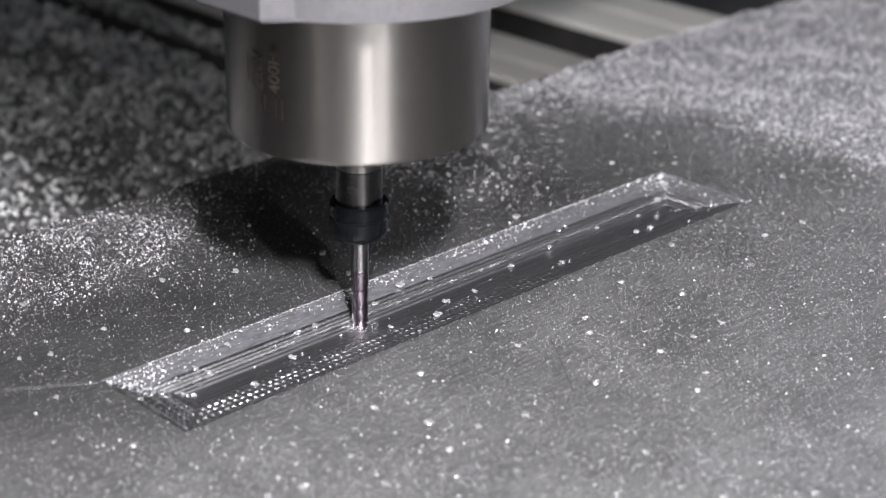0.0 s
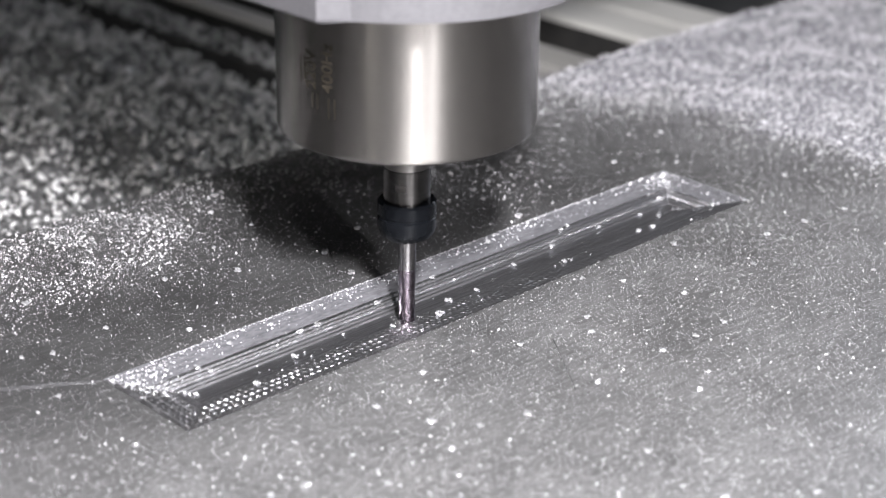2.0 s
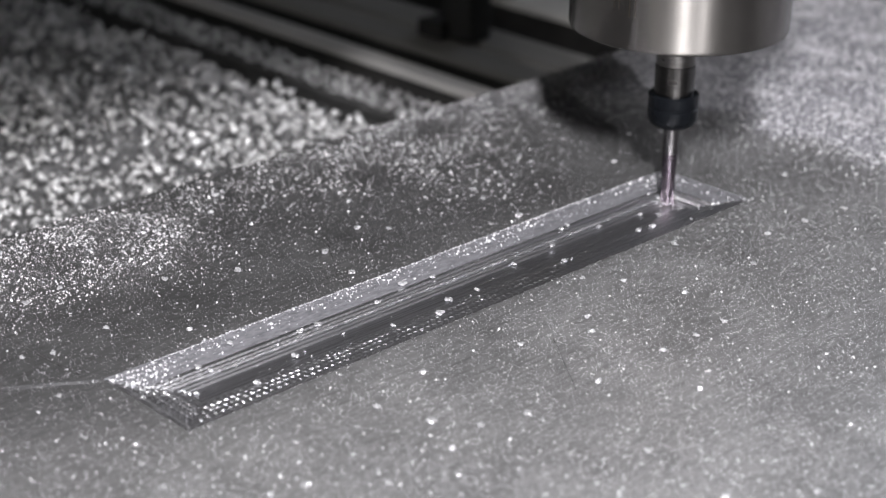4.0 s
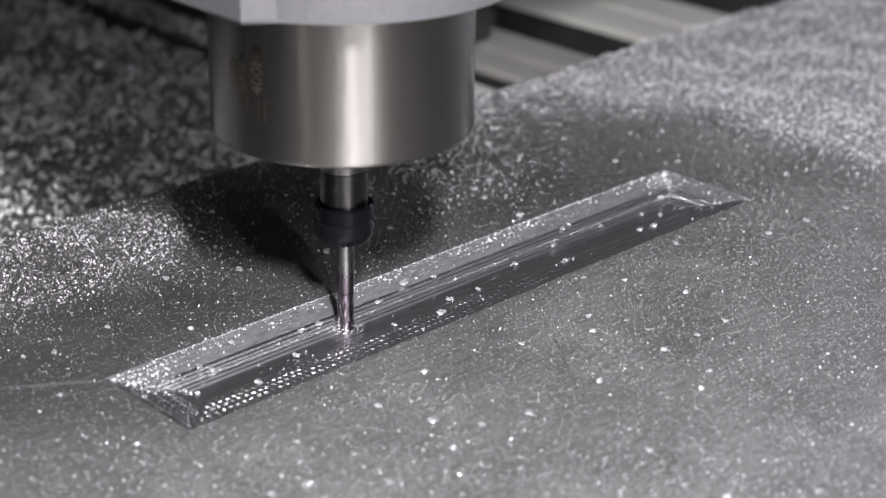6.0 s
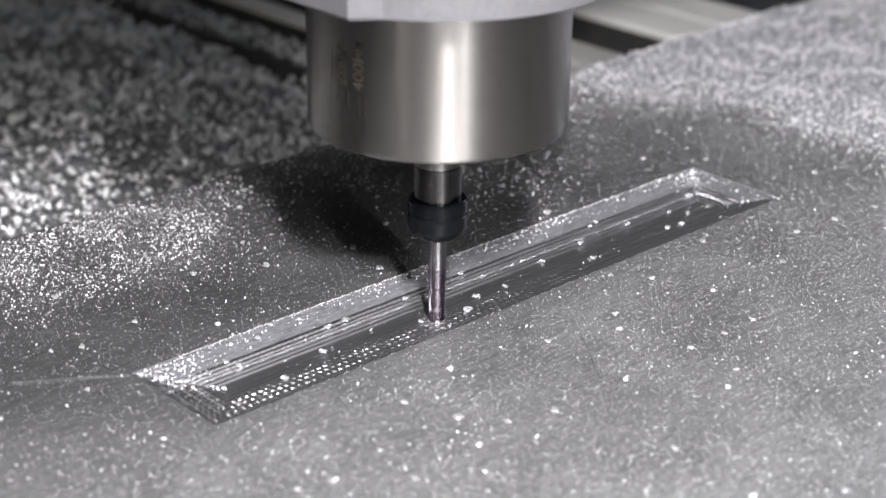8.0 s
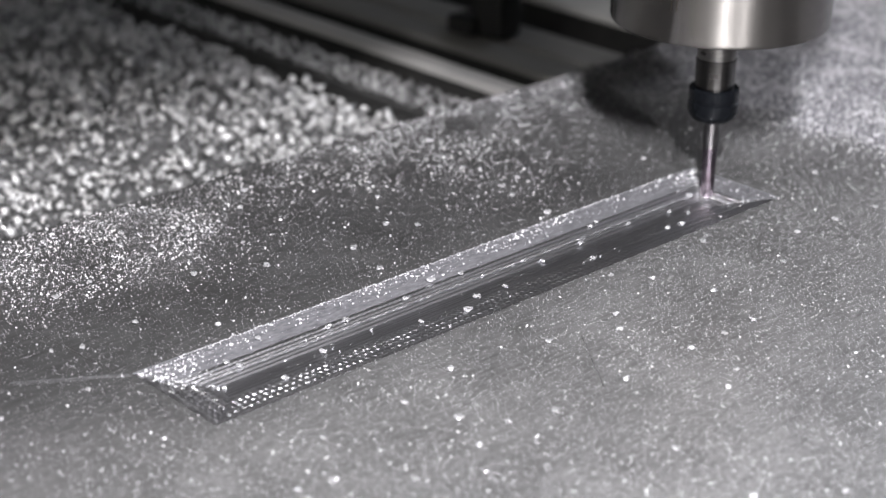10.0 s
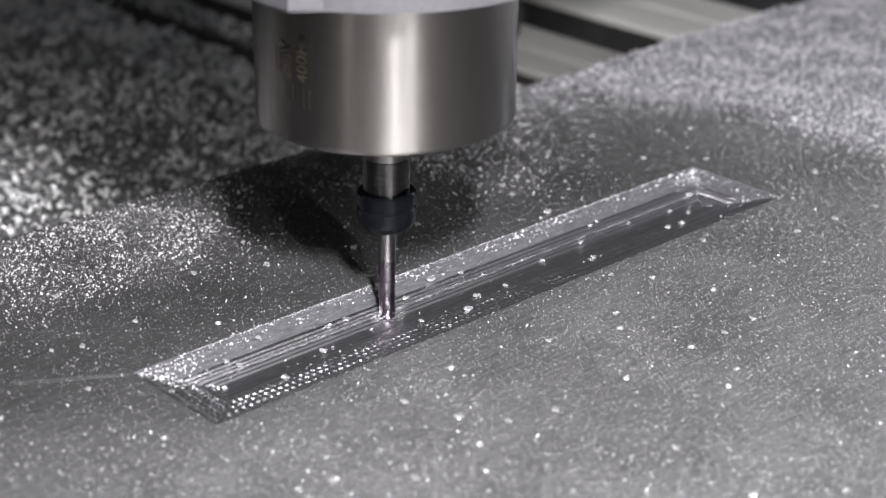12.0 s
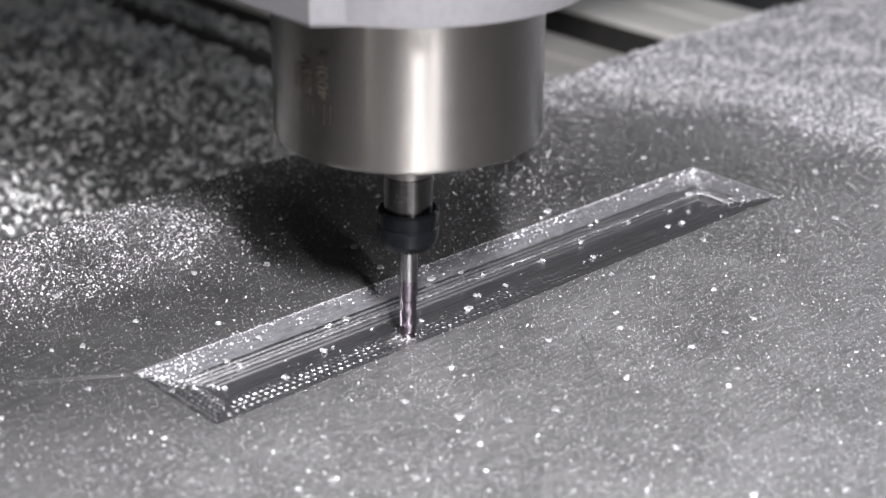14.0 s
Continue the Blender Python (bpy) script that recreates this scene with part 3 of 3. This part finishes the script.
def loose_chips():
    """The larger chips that lie singly on the plate: x, y in centimetres."""
    rng = np.random.default_rng(77)
    spots = [(-1.55, 4.2), (4.81, -2.62), (10.69, -5.9), (7.73, -5.84), (16.72, -5.91), (13.69, -5.88), (4.75, -5.78), (1.79, -2.61), (-1.57, 0.29),
             (10.76, -2.64), (13.93, 6.98), (10.88, 6.92), (19.9, 7.92), (25.1, 6.03), (1.97, 7.03), (-1.07, 7.06), (23.68, -2.49), (13.76, -2.7)]
    while len(spots) < 110:
        x, y = rng.uniform(-8, 34), rng.uniform(-16, 14)
        if not (-0.3 < x < 26.4 and -0.3 < y < 4.6) and all(abs(x - a) + abs(y - b) > 1.2 for a, b in spots):
            spots.append((x, y))
    kinds = []
    for k in range(8):
        # a crumpled, ragged crumb of metal
        bm = bmesh.new()
        bmesh.ops.create_icosphere(bm, subdivisions=2, radius=1.0)
        size = rng.uniform(0.0009, 0.0016)
        for v in bm.verts:
            v.co *= rng.uniform(0.45, 1.25)
            v.co.x, v.co.y, v.co.z = v.co.x * size, v.co.y * size * 0.8, v.co.z * size * 0.5
        low = min(v.co.z for v in bm.verts)
        for v in bm.verts:
            v.co.z -= low
        first = part("metal_chip", bm, FLAKE)
        kinds.append(tagged(first, "single curled chip of bright aluminium lying on the plate", "metal chip", "loose chips on the plate"))
    for i, (x, y) in enumerate(spots):
        m = pose(x / 100, y / 100, 0, 0, 0, rng.uniform(0, 360))
        if i < 8:
            kinds[i].matrix_world = m
        else:
            copy_thing(kinds[i % 8], m)
    for i in range(26):
        x, y = rng.uniform(0.012, LONG - 0.01), rng.uniform(0.010, WIDE - 0.002)
        chip = copy_thing(kinds[i % 8], pose(x, y, pocket_depth(x, y) + 0.0001, 0, 0, rng.uniform(0, 360)))
        tagged(chip, "single curled chip of bright aluminium lying in the milled pocket", "metal chip", "loose chips in the pocket")


loose_chips()


def heap(name, x0, x1, y0, y1, step, height, floor, mat, chip_size, stack, count, seed, label):
    """A heap of swarf: an uneven mound, its colour holding the shade between chips, with chips lying all over it."""
    rng = np.random.default_rng(seed)
    nx, ny = int((x1 - x0) / step) + 1, int((y1 - y0) / step) + 1
    X, Y = np.meshgrid(np.linspace(x0, x1, nx), np.linspace(y0, y1, ny), indexing="ij")
    Z = height(X, Y) + step * 0.35 * rng.uniform(-1, 1, X.shape)
    me = bpy.data.meshes.new(name)
    k = np.arange(nx * ny).reshape(nx, ny)
    f = np.stack([k[:-1, :-1], k[1:, :-1], k[1:, 1:], k[:-1, 1:]], -1).reshape(-1, 4)
    me.from_pydata(np.stack([X, Y, Z], -1).reshape(-1, 3).tolist(), [], f.tolist())
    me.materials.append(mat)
    ob = tagged(new(name, me), label, "swarf heap", kind="stuff")
    x, y = rng.uniform(x0, x1, count), rng.uniform(y0, y1, count)
    z = height(x, y)
    keep = z > floor
    x, y, z = x[keep], y[keep], z[keep]
    count = len(x)
    s = np.clip(rng.lognormal(math.log(chip_size), 0.35, count), chip_size * 0.4, chip_size * 2.5)
    chips = shards("chip_layer", np.stack([x, y, z - s * 0.2 + rng.uniform(0, stack, count) * s], 1), s, DIM_CHIP if mat is GAP_SHADE else CHIP, seed + 1, "", "", flat=0.7)
    chips.parent = ob
    tagged(chips, kind="stuff")
    return ob


def end_heap_height(x, y):
    d = pile_edge(x, y)
    edge = np.clip((REAR + 0.001 - y) / 0.006, 0, 1)
    return np.where(d > -0.01, 0.0035 * bell(d - 0.03, 0.018) * edge * (0.5 + clumps(x, y, 90, 21)), 0) - 0.0012


def back_heap_height(x, y):
    fall = bell(0.292 - x, 0.005)
    return TRAY_Z + 0.022 * fall * (0.75 + 0.4 * clumps(x, y, 60, 33)) + 0.002 * clumps(x, y, 300, 34) - 0.001


heap("plate_end_swarf_heap", 0.26, 0.66, -0.14, REAR, 0.0016, end_heap_height, 0.0, PALE_GAP_SHADE, 0.00095, 0.9, 85000, 41, "bluish heap of aluminium swarf on the end of the plate")
heap("bed_swarf_heap", -0.10, 0.296, 0.150, 0.80, 0.0030, back_heap_height, TRAY_Z, GAP_SHADE, 0.0042, 1.4, 16000, 51, "deep heap of coarse grey aluminium swarf behind the plate")


def ledge_swarf():
    rng = np.random.default_rng(61)
    n = 2200
    x, y = rng.uniform(0.308, 0.334, n), rng.uniform(0.15, 0.8, n)
    shards("ledge_swarf", np.stack([x, y, np.full(n, -0.0430)], 1), rng.uniform(0.0018, 0.004, n), DIM_CHIP, 62, "coarse swarf lying on the dark ledge beside the rail", "metal chips", 0.8)


ledge_swarf()


# ---- what moves ----
def motions():
    stops = [(0.0, 0.0869, 0.0246, -0.0045), (0.865, 0.0172, 0.0246, -0.0045), (1.0, 0.0180, 0.0163, -0.0046), (2.0, 0.0988, 0.0163, -0.0053), (3.823, 0.2460, 0.0163, -0.0058),
             (3.933, 0.2470, 0.0254, -0.0043), (6.82, 0.0140, 0.0257, -0.0043), (6.965, 0.0138, 0.0138, -0.0048), (9.859, 0.2475, 0.0138, -0.0055),
             (10.02, 0.2475, 0.0268, -0.0040), (12.93, 0.0121, 0.0270, -0.0040), (13.16, 0.0121, 0.0085, -0.0025), (14.0, 0.0800, 0.0085, -0.0025)]
    times = sorted({round(k / 10, 3) for k in range(141)} | {round(s[0] * 30) / 30 for s in stops})
    rows, along = [], []
    for t in times:
        x, y, z = (float(np.interp(t, [s[0] for s in stops], [s[i] for s in stops])) for i in (1, 2, 3))
        rows.append((t, pose(x, y, z)))
        along.append((t, pose(0, y - 0.0163, 0)))
    walk(tool, rows)
    walk(bridge, along)


motions()
